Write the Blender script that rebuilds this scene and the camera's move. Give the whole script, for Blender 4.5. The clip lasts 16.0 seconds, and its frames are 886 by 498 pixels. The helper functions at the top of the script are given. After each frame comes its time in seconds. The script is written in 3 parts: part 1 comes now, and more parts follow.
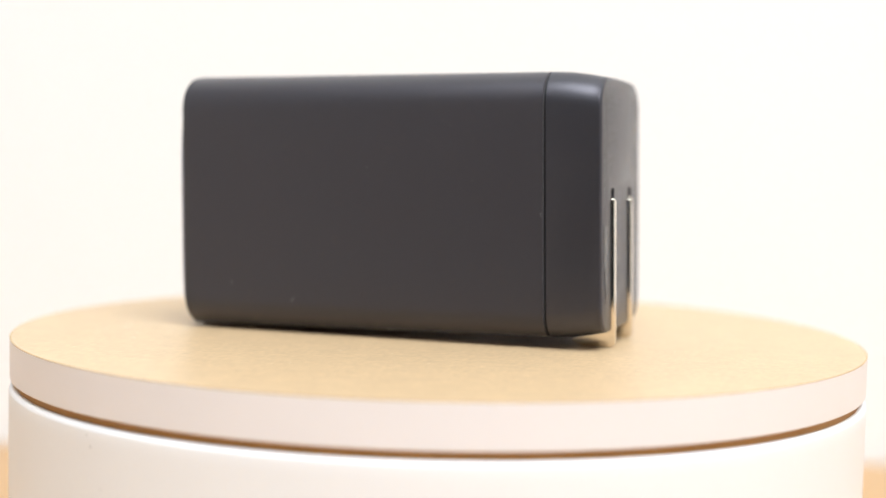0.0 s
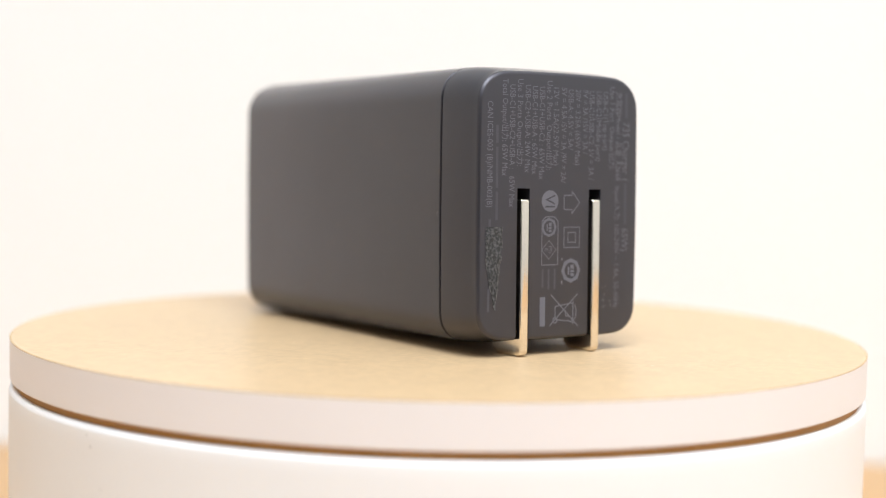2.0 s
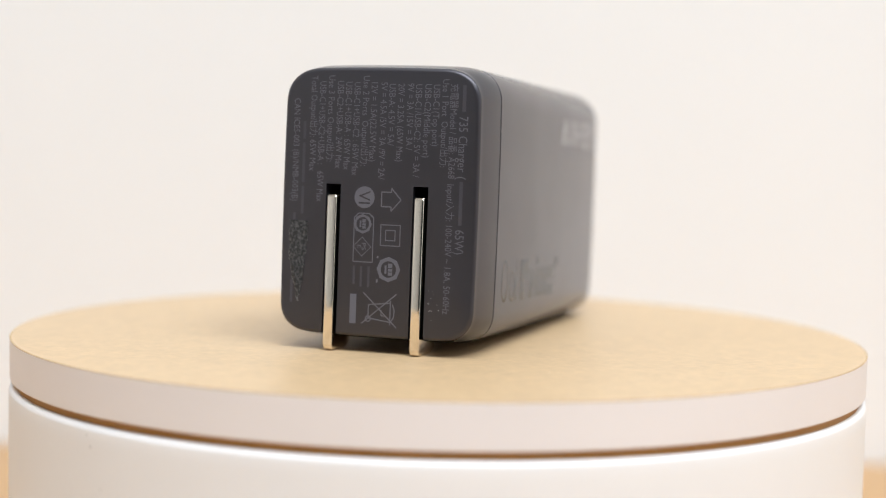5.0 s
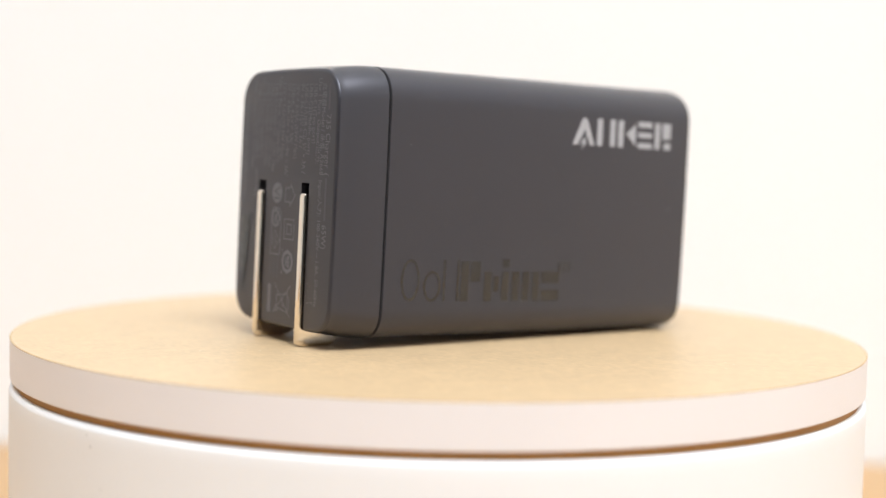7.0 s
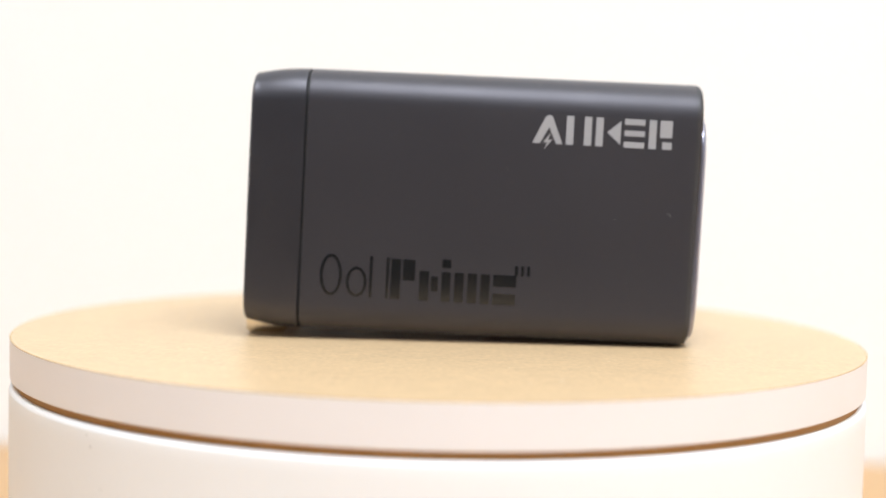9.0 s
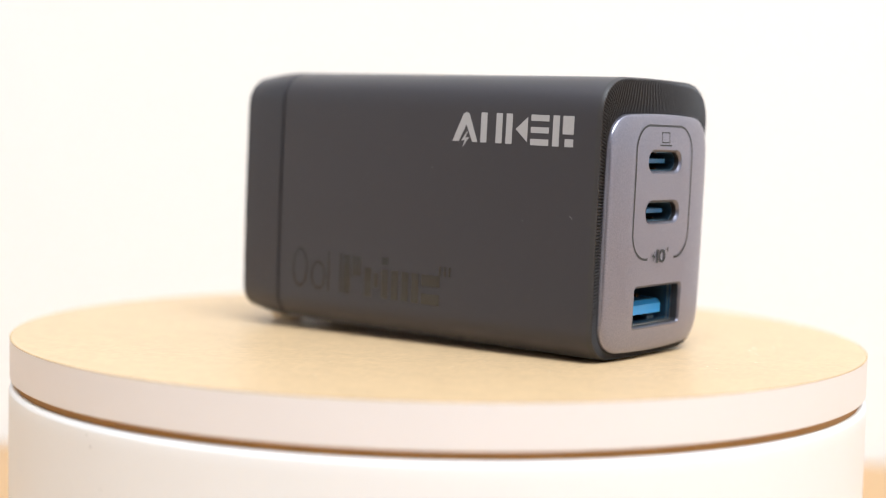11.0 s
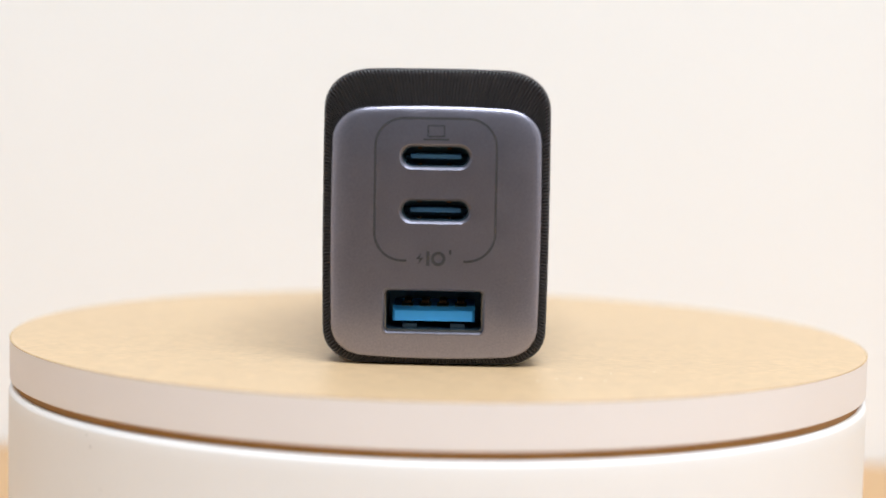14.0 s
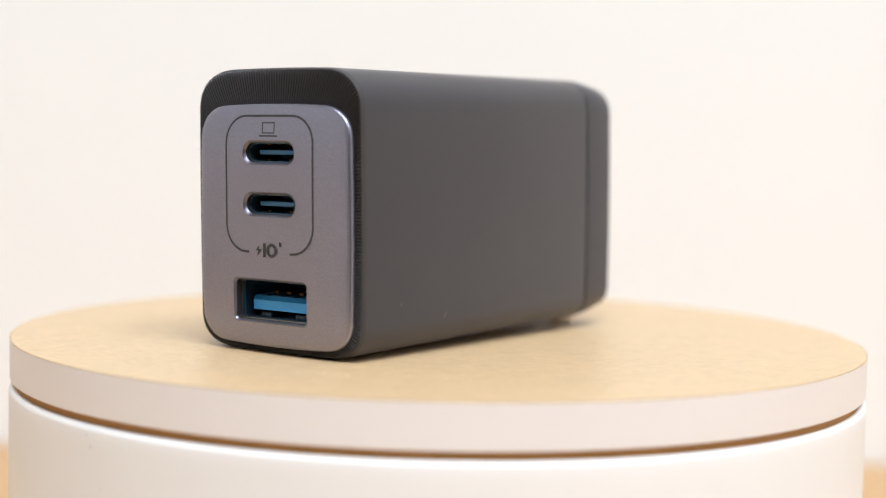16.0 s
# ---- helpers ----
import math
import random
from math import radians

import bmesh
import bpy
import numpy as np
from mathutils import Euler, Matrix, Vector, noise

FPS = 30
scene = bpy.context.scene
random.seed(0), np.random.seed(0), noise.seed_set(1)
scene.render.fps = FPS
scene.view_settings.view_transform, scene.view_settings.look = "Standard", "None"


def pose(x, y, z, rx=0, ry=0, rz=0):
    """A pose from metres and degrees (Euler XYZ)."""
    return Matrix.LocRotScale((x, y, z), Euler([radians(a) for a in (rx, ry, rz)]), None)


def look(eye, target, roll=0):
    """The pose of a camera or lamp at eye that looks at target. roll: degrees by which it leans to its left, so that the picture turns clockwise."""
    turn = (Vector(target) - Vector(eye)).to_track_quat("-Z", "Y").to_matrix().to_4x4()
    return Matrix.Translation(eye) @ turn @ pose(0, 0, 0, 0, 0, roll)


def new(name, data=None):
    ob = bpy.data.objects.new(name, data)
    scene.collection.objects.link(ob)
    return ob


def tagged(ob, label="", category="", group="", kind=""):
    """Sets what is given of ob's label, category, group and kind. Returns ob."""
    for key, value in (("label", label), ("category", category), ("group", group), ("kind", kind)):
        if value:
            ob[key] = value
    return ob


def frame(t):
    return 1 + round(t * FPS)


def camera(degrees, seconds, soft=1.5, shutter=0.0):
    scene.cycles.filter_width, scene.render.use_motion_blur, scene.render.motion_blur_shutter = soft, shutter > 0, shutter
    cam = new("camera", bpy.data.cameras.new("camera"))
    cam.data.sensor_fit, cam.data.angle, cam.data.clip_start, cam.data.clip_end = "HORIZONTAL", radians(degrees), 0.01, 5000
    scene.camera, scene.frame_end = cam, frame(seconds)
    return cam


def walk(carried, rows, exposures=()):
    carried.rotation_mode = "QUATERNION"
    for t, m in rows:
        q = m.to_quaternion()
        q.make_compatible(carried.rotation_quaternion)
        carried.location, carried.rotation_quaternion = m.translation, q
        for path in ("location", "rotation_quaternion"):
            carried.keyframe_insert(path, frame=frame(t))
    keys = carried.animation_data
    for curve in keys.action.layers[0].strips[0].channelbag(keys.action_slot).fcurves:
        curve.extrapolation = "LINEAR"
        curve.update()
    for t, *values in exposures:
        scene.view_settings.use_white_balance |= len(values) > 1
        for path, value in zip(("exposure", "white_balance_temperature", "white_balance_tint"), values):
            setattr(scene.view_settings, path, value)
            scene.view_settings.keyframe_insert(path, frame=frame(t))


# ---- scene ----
MM = 0.001
EYE = (0.22 * MM, -225.85 * MM, 28.02 * MM)
AIM = (EYE[0] + 0.00034456, EYE[1] + 0.997703, EYE[2] - 0.0677389)

cam = camera(33.46, 16.0, soft=1.15)
cam.data.dof.use_dof = True
cam.data.dof.focus_distance = 0.1975
cam.data.dof.aperture_fstop = 10.8
VIEW = look(EYE, AIM, 1.337)
walk(cam, [(0.0, VIEW), (16.0, VIEW)],
     exposures=[(0.0, 0.12), (1.5, 0.11), (3.0, 0.0), (4.0, -0.10), (5.2, -0.12), (7.3, 0.10), (9.0, 0.13),
                (11.3, 0.13), (12.5, 0.10), (13.5, -0.02), (14.2, -0.10), (15.0, -0.10), (16.0, -0.03)])


# ---- light ----
def make_world():
    w = bpy.data.worlds.new("world")
    w.use_nodes = True
    w.node_tree.nodes["Background"].inputs[0].default_value = (0.9, 0.95, 1.0, 1)
    w.node_tree.nodes["Background"].inputs[1].default_value = 0.2
    scene.world = w


def area(name, m, sx, sy, power, colour):
    d = bpy.data.lights.new(name, "AREA")
    d.shape, d.size, d.size_y, d.energy, d.color = "RECTANGLE", sx, sy, power, colour
    ob = new(name, d)
    ob.matrix_world = m
    return ob


make_world()
LAMP_AT = (0.31, -1.0, 1.62)
area("ceiling_lamp", look(LAMP_AT, (LAMP_AT[0], LAMP_AT[1], 0)), 1.5, 1.3, 72.0, (0.895, 0.972, 1.07))


# ---- materials ----
def material(name, colour, rough=0.5, metal=0.0, specular=0.5, vary=0.08, scale=300.0, bump=0.0, bump_scale=2000.0, second=None, contrast=0.0, grazing=0.0, sheen=0.0, bias=0.0):
    m = bpy.data.materials.new(name)
    m.use_nodes = True
    nt = m.node_tree
    b = nt.nodes["Principled BSDF"]
    b.inputs["Roughness"].default_value = rough
    b.inputs["Metallic"].default_value = metal
    b.inputs["Sheen Weight"].default_value = sheen
    b.inputs["Specular Tint"].default_value = (1.0, 0.94, 1.0, 1) if grazing else (1, 1, 1, 1)
    b.inputs["Sheen Roughness"].default_value = 0.5
    b.inputs["Sheen Tint"].default_value = (1.0, 0.92, 0.88, 1)
    b.inputs["Specular IOR Level"].default_value = specular
    co = nt.nodes.new("ShaderNodeTexCoord")
    n1 = nt.nodes.new("ShaderNodeTexNoise")
    n1.inputs["Scale"].default_value = scale
    n1.inputs["Detail"].default_value = 5
    nt.links.new(co.outputs["Object"], n1.inputs["Vector"])
    mix = nt.nodes.new("ShaderNodeMix")
    mix.data_type = "RGBA"
    lo = tuple(c * (1 - vary) for c in colour)
    hi = tuple(min(1.0, c * (1 + vary)) for c in colour) if second is None else second
    mix.inputs[6].default_value = (*lo, 1)
    mix.inputs[7].default_value = (*hi, 1)
    if contrast:
        k = nt.nodes.new("ShaderNodeMapRange")
        k.inputs["From Min"].default_value, k.inputs["From Max"].default_value = 0.5 + bias - 0.5 / contrast, 0.5 + bias + 0.5 / contrast
        nt.links.new(n1.outputs["Fac"], k.inputs["Value"])
        nt.links.new(k.outputs["Result"], mix.inputs[0])
    else:
        nt.links.new(n1.outputs["Fac"], mix.inputs[0])
    n2 = nt.nodes.new("ShaderNodeTexNoise")
    n2.inputs["Scale"].default_value = scale * 0.08
    n2.inputs["Detail"].default_value = 3
    nt.links.new(co.outputs["Object"], n2.inputs["Vector"])
    nt.links.new(mix.outputs[2], b.inputs["Base Color"])
    r = nt.nodes.new("ShaderNodeMapRange")
    r.inputs["To Min"].default_value = max(0.02, rough - 0.06)
    r.inputs["To Max"].default_value = min(1.0, rough + 0.06)
    nt.links.new(n2.outputs["Fac"], r.inputs["Value"])
    if grazing:
        lw = nt.nodes.new("ShaderNodeLayerWeight")
        g = nt.nodes.new("ShaderNodeMapRange")
        g.inputs["From Min"].default_value, g.inputs["From Max"].default_value = 0.70, 0.98
        g.inputs["To Min"].default_value, g.inputs["To Max"].default_value = 0.0, grazing
        nt.links.new(lw.outputs["Facing"], g.inputs["Value"])
        sub = nt.nodes.new("ShaderNodeMath")
        sub.operation = "SUBTRACT"
        nt.links.new(r.outputs["Result"], sub.inputs[0])
        nt.links.new(g.outputs["Result"], sub.inputs[1])
        nt.links.new(sub.outputs[0], b.inputs["Roughness"])
    else:
        nt.links.new(r.outputs["Result"], b.inputs["Roughness"])
    if bump:
        n3 = nt.nodes.new("ShaderNodeTexNoise")
        n3.inputs["Scale"].default_value = bump_scale
        n3.inputs["Detail"].default_value = 2
        nt.links.new(co.outputs["Object"], n3.inputs["Vector"])
        bp = nt.nodes.new("ShaderNodeBump")
        bp.inputs["Strength"].default_value = bump
        bp.inputs["Distance"].default_value = 0.00005
        nt.links.new(n3.outputs["Fac"], bp.inputs["Height"])
        nt.links.new(bp.outputs["Normal"], b.inputs["Normal"])
    return m


def fibreboard():
    """Pale fibreboard: fine short fibres drawn out along one way, with darker flecks."""
    m = material("fibreboard", (0.575, 0.402, 0.228), 0.42, vary=0.05, scale=90, bump=0.08, bump_scale=1500, specular=0.4)
    nt = m.node_tree
    b = nt.nodes["Principled BSDF"]
    src = b.inputs["Base Color"].links[0].from_socket
    co = nt.nodes.new("ShaderNodeTexCoord")
    mp = nt.nodes.new("ShaderNodeMapping")
    mp.inputs["Scale"].default_value = (1.0, 0.5, 1.0)
    nt.links.new(co.outputs["Object"], mp.inputs["Vector"])
    n = nt.nodes.new("ShaderNodeTexNoise")
    n.inputs["Scale"].default_value = 1300
    n.inputs["Detail"].default_value = 4
    nt.links.new(mp.outputs["Vector"], n.inputs["Vector"])
    r = nt.nodes.new("ShaderNodeMapRange")
    r.inputs["From Min"].default_value, r.inputs["From Max"].default_value = 0.3, 0.7
    r.inputs["To Min"].default_value, r.inputs["To Max"].default_value = 0.90, 1.05
    nt.links.new(n.outputs["Fac"], r.inputs["Value"])
    mul = nt.nodes.new("ShaderNodeMix")
    mul.data_type, mul.blend_type = "RGBA", "MULTIPLY"
    mul.inputs[0].default_value = 1.0
    nt.links.new(src, mul.inputs[6])
    nt.links.new(r.outputs["Result"], mul.inputs[7])
    n4 = nt.nodes.new("ShaderNodeTexNoise")
    n4.inputs["Scale"].default_value = 260
    n4.inputs["Detail"].default_value = 6
    n4.inputs["Roughness"].default_value = 0.7
    nt.links.new(co.outputs["Object"], n4.inputs["Vector"])
    r4 = nt.nodes.new("ShaderNodeMapRange")
    r4.inputs["From Min"].default_value, r4.inputs["From Max"].default_value = 0.3, 0.7
    r4.inputs["To Min"].default_value, r4.inputs["To Max"].default_value = 0.91, 1.05
    nt.links.new(n4.outputs["Fac"], r4.inputs["Value"])
    mul2 = nt.nodes.new("ShaderNodeMix")
    mul2.data_type, mul2.blend_type = "RGBA", "MULTIPLY"
    mul2.inputs[0].default_value = 1.0
    nt.links.new(mul.outputs[2], mul2.inputs[6])
    nt.links.new(r4.outputs["Result"], mul2.inputs[7])
    nt.links.new(mul2.outputs[2], b.inputs["Base Color"])
    return m


BODY = material("matt_dark_plastic", (0.0138, 0.0130, 0.0160), 0.47, vary=0.03, scale=900, bump=0.03, bump_scale=9000, specular=0.66, grazing=0.24, sheen=0.185)
BACK = material("satin_dark_plastic", (0.0084, 0.0088, 0.0118), 0.43, vary=0.03, scale=900, bump=0.05, bump_scale=9000, specular=0.92, grazing=0.28)
RIB = material("ribbed_dark_plastic", (0.033, 0.0295, 0.0300), 0.46, vary=0.04, scale=900)
DARK = material("black_recess", (0.008, 0.008, 0.008), 0.6, scale=900)
SILVER = material("grey_metallic_paint", (0.290, 0.279, 0.335), 0.345, metal=0.90, vary=0.30, scale=5200, bump=0.35, bump_scale=7000)
LIP = material("bare_alloy_edge", (0.20, 0.197, 0.24), 0.42, metal=1.0, scale=900)
CATCH = material("dark_blue_steel", (0.018, 0.034, 0.045), 0.45, scale=900)
PRINT_GREY = material("grey_print", (0.096, 0.096, 0.112), 0.47, vary=0.12, scale=4000, specular=0.9, grazing=0.16)
PRINT_BAR = material("faded_grey_print", (0.034, 0.034, 0.042), 0.48, vary=0.2, scale=4000, specular=0.85, grazing=0.16)
PRINT_DARK = material("dark_print", (0.035, 0.035, 0.038), 0.5, scale=900)
PRINT_SILVER = material("silver_print", (0.42, 0.41, 0.42), 0.42, metal=0.35, vary=0.06, scale=4000)
PRINT_GLOSS = material("gloss_black_print", (0.008, 0.008, 0.0085), 0.16, specular=0.85, scale=900)
STEEL = material("port_shell_steel", (0.10, 0.175, 0.235), 0.42, metal=0.85, vary=0.1, scale=900)
TONGUE_C = material("slate_blue_tongue", (0.075, 0.26, 0.52), 0.4, scale=900)
TONGUE_A = material("bright_blue_plastic", (0.05, 0.38, 0.80), 0.4, scale=900)
GOLD = material("gold_contacts", (0.17, 0.085, 0.035), 0.45, metal=1.0, scale=900)
BLADE = material("nickel_plated_brass", (0.82, 0.735, 0.62), 0.075, metal=1.0, vary=0.14, scale=5000, bump=0.04, bump_scale=6000)
RIMMETAL = material("worn_shell_rim", (0.50, 0.46, 0.39), 0.35, metal=1.0, scale=900)
SCRATCH = material("scraped_lacquer", (0.016, 0.016, 0.0165), 0.32, vary=0.1, scale=3000, second=(0.115, 0.112, 0.112), contrast=3.0, bias=0.09, bump=0.6, bump_scale=2500)
TORN = material("torn_lacquer_edge", (0.16, 0.155, 0.15), 0.6, vary=0.3, scale=3000)
DUST = material("dust", (0.75, 0.68, 0.56), 0.8, scale=900)
LINT = material("lint", (0.20, 0.195, 0.19), 0.8, scale=900)
SCUFF = material("grey_scuff", (0.40, 0.38, 0.35), 0.7, scale=900)
RIMLINE = material("cut_board_edge", (0.48, 0.33, 0.18), 0.7, vary=0.2, scale=700)
BOARD = fibreboard()
EDGE = material("pale_edge_lacquer", (0.77, 0.71, 0.675), 0.45, vary=0.03, scale=60, bump=0.08, bump_scale=900)
WHITE = material("white_plastic", (0.800, 0.777, 0.750), 0.48, vary=0.015, scale=40, bump=0.05, bump_scale=700)
INNER = material("raw_board_core", (0.40, 0.20, 0.06), 0.7, vary=0.15, scale=200)
WALL = material("white_wall_paint", (0.825, 0.805, 0.77), 0.8, vary=0.012, scale=12, bump=0.1, bump_scale=300)
CEIL = material("white_ceiling_paint", (0.82, 0.81, 0.79), 0.85, vary=0.015, scale=10)
UNSEEN_WALL = material("unseen_dark_wall", (0.028, 0.029, 0.032), 0.8, vary=0.1, scale=8)
OAK = material("honey_oak", (0.52, 0.30, 0.12), 0.4, vary=0.18, scale=40, bump=0.2, bump_scale=300)
FLOOR = material("unseen_dark_floor", (0.062, 0.056, 0.053), 0.5, vary=0.2, scale=8)


# ---- mesh helpers (millimetres) ----
def smooth(me, angle=32):
    for f in me.polygons:
        f.use_smooth = True
    me.set_sharp_from_angle(angle=radians(angle))


def mesh_of(bm, name, mat, angle=32):
    bmesh.ops.recalc_face_normals(bm, faces=bm.faces)
    bmesh.ops.scale(bm, vec=(MM, MM, MM), verts=bm.verts)
    me = bpy.data.meshes.new(name)
    bm.to_mesh(me)
    bm.free()
    me.materials.append(mat)
    smooth(me, angle)
    return me


def part(name, bm, mat, parent=None, label="", angle=32):
    ob = new(name, mesh_of(bm, name, mat, angle))
    ob.parent = parent
    if label:
        ob["label"] = label
    return ob


def arc_points(power, n):
    """n + 1 points, evenly spaced, along a soft quarter curve from (0, 1) to (1, 0)."""
    fine = [(math.sin(math.pi / 2 * k / 400) ** (2 / power), max(0.0, math.cos(math.pi / 2 * k / 400)) ** (2 / power)) for k in range(401)]
    run = [0.0]
    for p, q in zip(fine, fine[1:]):
        run.append(run[-1] + math.dist(p, q))
    at = np.linspace(0, run[-1], n + 1)
    return list(zip(np.interp(at, run, [p[0] for p in fine]).tolist(), np.interp(at, run, [p[1] for p in fine]).tolist()))


def outline(hw, hh, cy=0.0, cz=0.0, ry=6.0, rz=5.0, power=2.4, bulge=(0.0, 0.0), counts=(8, 8, 8), low=1.0):
    """A closed rounded outline in (y, z), clockwise from the top's start, with soft corners and slightly bowed sides."""
    n_top, n_corner, n_side = counts
    pts = []
    arc = arc_points(power, n_corner)
    corner = lambda i, n: arc[i]
    a, b = hw - ry, hh - rz
    qy, qz = ry * low, rz * low
    c, d = hw - qy, hh - qz
    pts += [(-a + 2 * a * i / n_top, hh) for i in range(n_top)]
    pts += [(a + ry * corner(i, n_corner)[0], b + rz * corner(i, n_corner)[1]) for i in range(n_corner)]
    pts += [(hw, b - (b + d) * i / n_side) for i in range(n_side)]
    pts += [(c + qy * corner(n_corner - i, n_corner)[0], -d - qz * corner(n_corner - i, n_corner)[1]) for i in range(n_corner)]
    pts += [(c - 2 * c * i / n_top, -hh) for i in range(n_top)]
    pts += [(-c - qy * corner(i, n_corner)[0], -d - qz * corner(i, n_corner)[1]) for i in range(n_corner)]
    pts += [(-hw, -d + (b + d) * i / n_side) for i in range(n_side)]
    pts += [(-a - ry * corner(n_corner - i, n_corner)[0], b + rz * corner(n_corner - i, n_corner)[1]) for i in range(n_corner)]
    out = []
    for y, z in pts:
        k, l = 1 - (z / hh) ** 2, 1 - (y / hw) ** 2
        out.append((cy + y * (1 + bulge[0] / hw * k), cz + z * (1 + bulge[1] / hh * l)))
    return out


def loft(rings, caps=(True, True)):
    """Rings of (x, y, z) with equal counts, joined side by side into a tube."""
    bm = bmesh.new()
    rows = [[bm.verts.new(p) for p in r] for r in rings]
    for a, b in zip(rows, rows[1:]):
        for i in range(len(a)):
            j = (i + 1) % len(a)
            bm.faces.new((a[i], a[j], b[j], b[i]))
    if caps[0]:
        bm.faces.new(rows[0])
    if caps[1]:
        bm.faces.new(rows[-1])
    return bm


def box_bm(x0, x1, y0, y1, z0, z1, bevel=0.0):
    bm = bmesh.new()
    v = [bm.verts.new((x, y, z)) for x in (x0, x1) for y in (y0, y1) for z in (z0, z1)]
    for f in ((0, 1, 3, 2), (4, 6, 7, 5), (0, 4, 5, 1), (2, 3, 7, 6), (0, 2, 6, 4), (1, 5, 7, 3)):
        bm.faces.new([v[i] for i in f])
    if bevel:
        bmesh.ops.bevel(bm, geom=bm.edges[:], offset=bevel, segments=2, affect="EDGES", profile=0.5)
    return bm


def cut(ob, cutters):
    """Take the cutters' volumes out of ob, once and for all."""
    for bm in cutters:
        c = new("cutter", mesh_of(bm, "cutter", DARK))
        md = ob.modifiers.new("cut", "BOOLEAN")
        md.operation, md.solver, md.object = "DIFFERENCE", "EXACT", c
        dg = bpy.context.evaluated_depsgraph_get()
        me = bpy.data.meshes.new_from_object(ob.evaluated_get(dg))
        ob.modifiers.clear()
        ob.data = me
        smooth(me)
        bpy.data.objects.remove(c)


def revolve(profile, n=160):
    """Turn a closed (r, z) profile about the upright axis."""
    bm = bmesh.new()
    rows = [[bm.verts.new((r * math.cos(2 * math.pi * i / n), r * math.sin(2 * math.pi * i / n), z)) for i in range(n)] for r, z in profile]
    for a, b in zip(rows, rows[1:] + rows[:1]):
        for i in range(n):
            j = (i + 1) % n
            bm.faces.new((a[i], a[j], b[j], b[i]))
    return bm


def place_back(u, v):
    """u: along the lines of print (down), v: up the letters (towards the logo side), on the rear face."""
    return (-33.03, -v, 0.2 - u)


def dome(y, z):
    """How far out the port panel lies: flat in the middle, falling off towards its edges."""
    return 33.13 - 0.80 * (abs(y + 0.06) / 13.5) ** 3.6 - 0.45 * (max(0.0, abs(z + 1.62) - 8.0) / 8.0) ** 2.4


def place_front(u, v):
    return (dome(u, v + 0.13) + 0.02, u, v + 0.13)


def place_side(u, v):
    return (u, -HW - 0.20 * (1 - ((v - CZ) / HH) ** 2) - 0.05 - 0.003 * (31 - u), v)


def flat(shapes, place):
    """Flat printed shapes: each a polygon of (u, v), or a pair of polygons (outer, inner) that make a frame."""
    bm = bmesh.new()
    for s in shapes:
        if isinstance(s, tuple) and isinstance(s[0], list):
            o = [bm.verts.new(place(*p)) for p in s[0]]
            i = [bm.verts.new(place(*p)) for p in s[1]]
            for k in range(len(o)):
                l = (k + 1) % len(o)
                bm.faces.new((o[k], o[l], i[l], i[k]))
        else:
            bm.faces.new([bm.verts.new(place(*p)) for p in s])
    return bm


def rect(u0, u1, v0, v1):
    return [(u0, v0), (u1, v0), (u1, v1), (u0, v1)]


def frame_of(u0, u1, v0, v1, w):
    return (rect(u0, u1, v0, v1), rect(u0 + w, u1 - w, v0 + w, v1 - w))


def ngon(u, v, r, n=32, turn=0.0):
    return [(u + r * math.cos(2 * math.pi * (i + turn) / n), v + r * math.sin(2 * math.pi * (i + turn) / n)) for i in range(n)]


def ring_of(u, v, r, w, n=32, turn=0.0):
    return (ngon(u, v, r, n, turn), ngon(u, v, r - w, n, turn))


def stroke(a, b, w):
    d = Vector((b[0] - a[0], b[1] - a[1])).normalized() * (w / 2)
    return [(a[0] - d.y, a[1] + d.x), (b[0] - d.y, b[1] + d.x), (b[0] + d.y, b[1] - d.x), (a[0] + d.y, a[1] - d.x)]


def lettering(text, place, u0, u1, v, height, weight=0.0):
    """Print a line of text with the built-in font from u0 to u1, centred on v, with that letter height."""
    cu = bpy.data.curves.new("line", "FONT")
    cu.body, cu.size, cu.resolution_u, cu.offset = text, 1.0, 2, weight
    ob = new("line", cu)
    me = bpy.data.meshes.new_from_object(ob.evaluated_get(bpy.context.evaluated_depsgraph_get()))
    bpy.data.objects.remove(ob)
    bm = bmesh.new()
    bm.from_mesh(me)
    bpy.data.meshes.remove(me)
    xs = [p.co.x for p in bm.verts]
    x0, x1 = min(xs), max(xs)
    for p in bm.verts:
        p.co = place(u0 + (p.co.x - x0) / (x1 - x0) * (u1 - u0), v + (p.co.y - 0.34) * height / 0.70)
    return bm


# ---- setting ----
TABLE_Z = -60.0


def build_setting():
    w = lambda n, *b: tagged(part(n, box_bm(*b), WALL), "plain matt white painted wall", kind="structure")
    w("wall_back", -1700, 1700, 200, 300, -800, 1700)
    # unseen wall behind the camera, added dark so glossy faces reflect dark head-on
    tagged(part("unseen_front_wall", box_bm(-1700, 1700, -3300, -3200, -800, 1700), UNSEEN_WALL), "unseen dark wall added behind the camera for dark reflections", kind="structure")
    w("wall_left", -1800, -1700, -3300, 300, -800, 1700)
    w("wall_right", 1700, 1800, -3300, 300, -800, 1700)
    tagged(part("ceiling", box_bm(-1800, 1800, -3300, 300, 1700, 1800), CEIL), "plain white painted ceiling", kind="structure")
    # floor is out of view; its dark tone keeps the plug blades' reflections dark
    tagged(part("floor", box_bm(-1800, 1800, -3300, 300, -900, -800), FLOOR), "unseen floor, kept dark for the reflections", kind="structure")


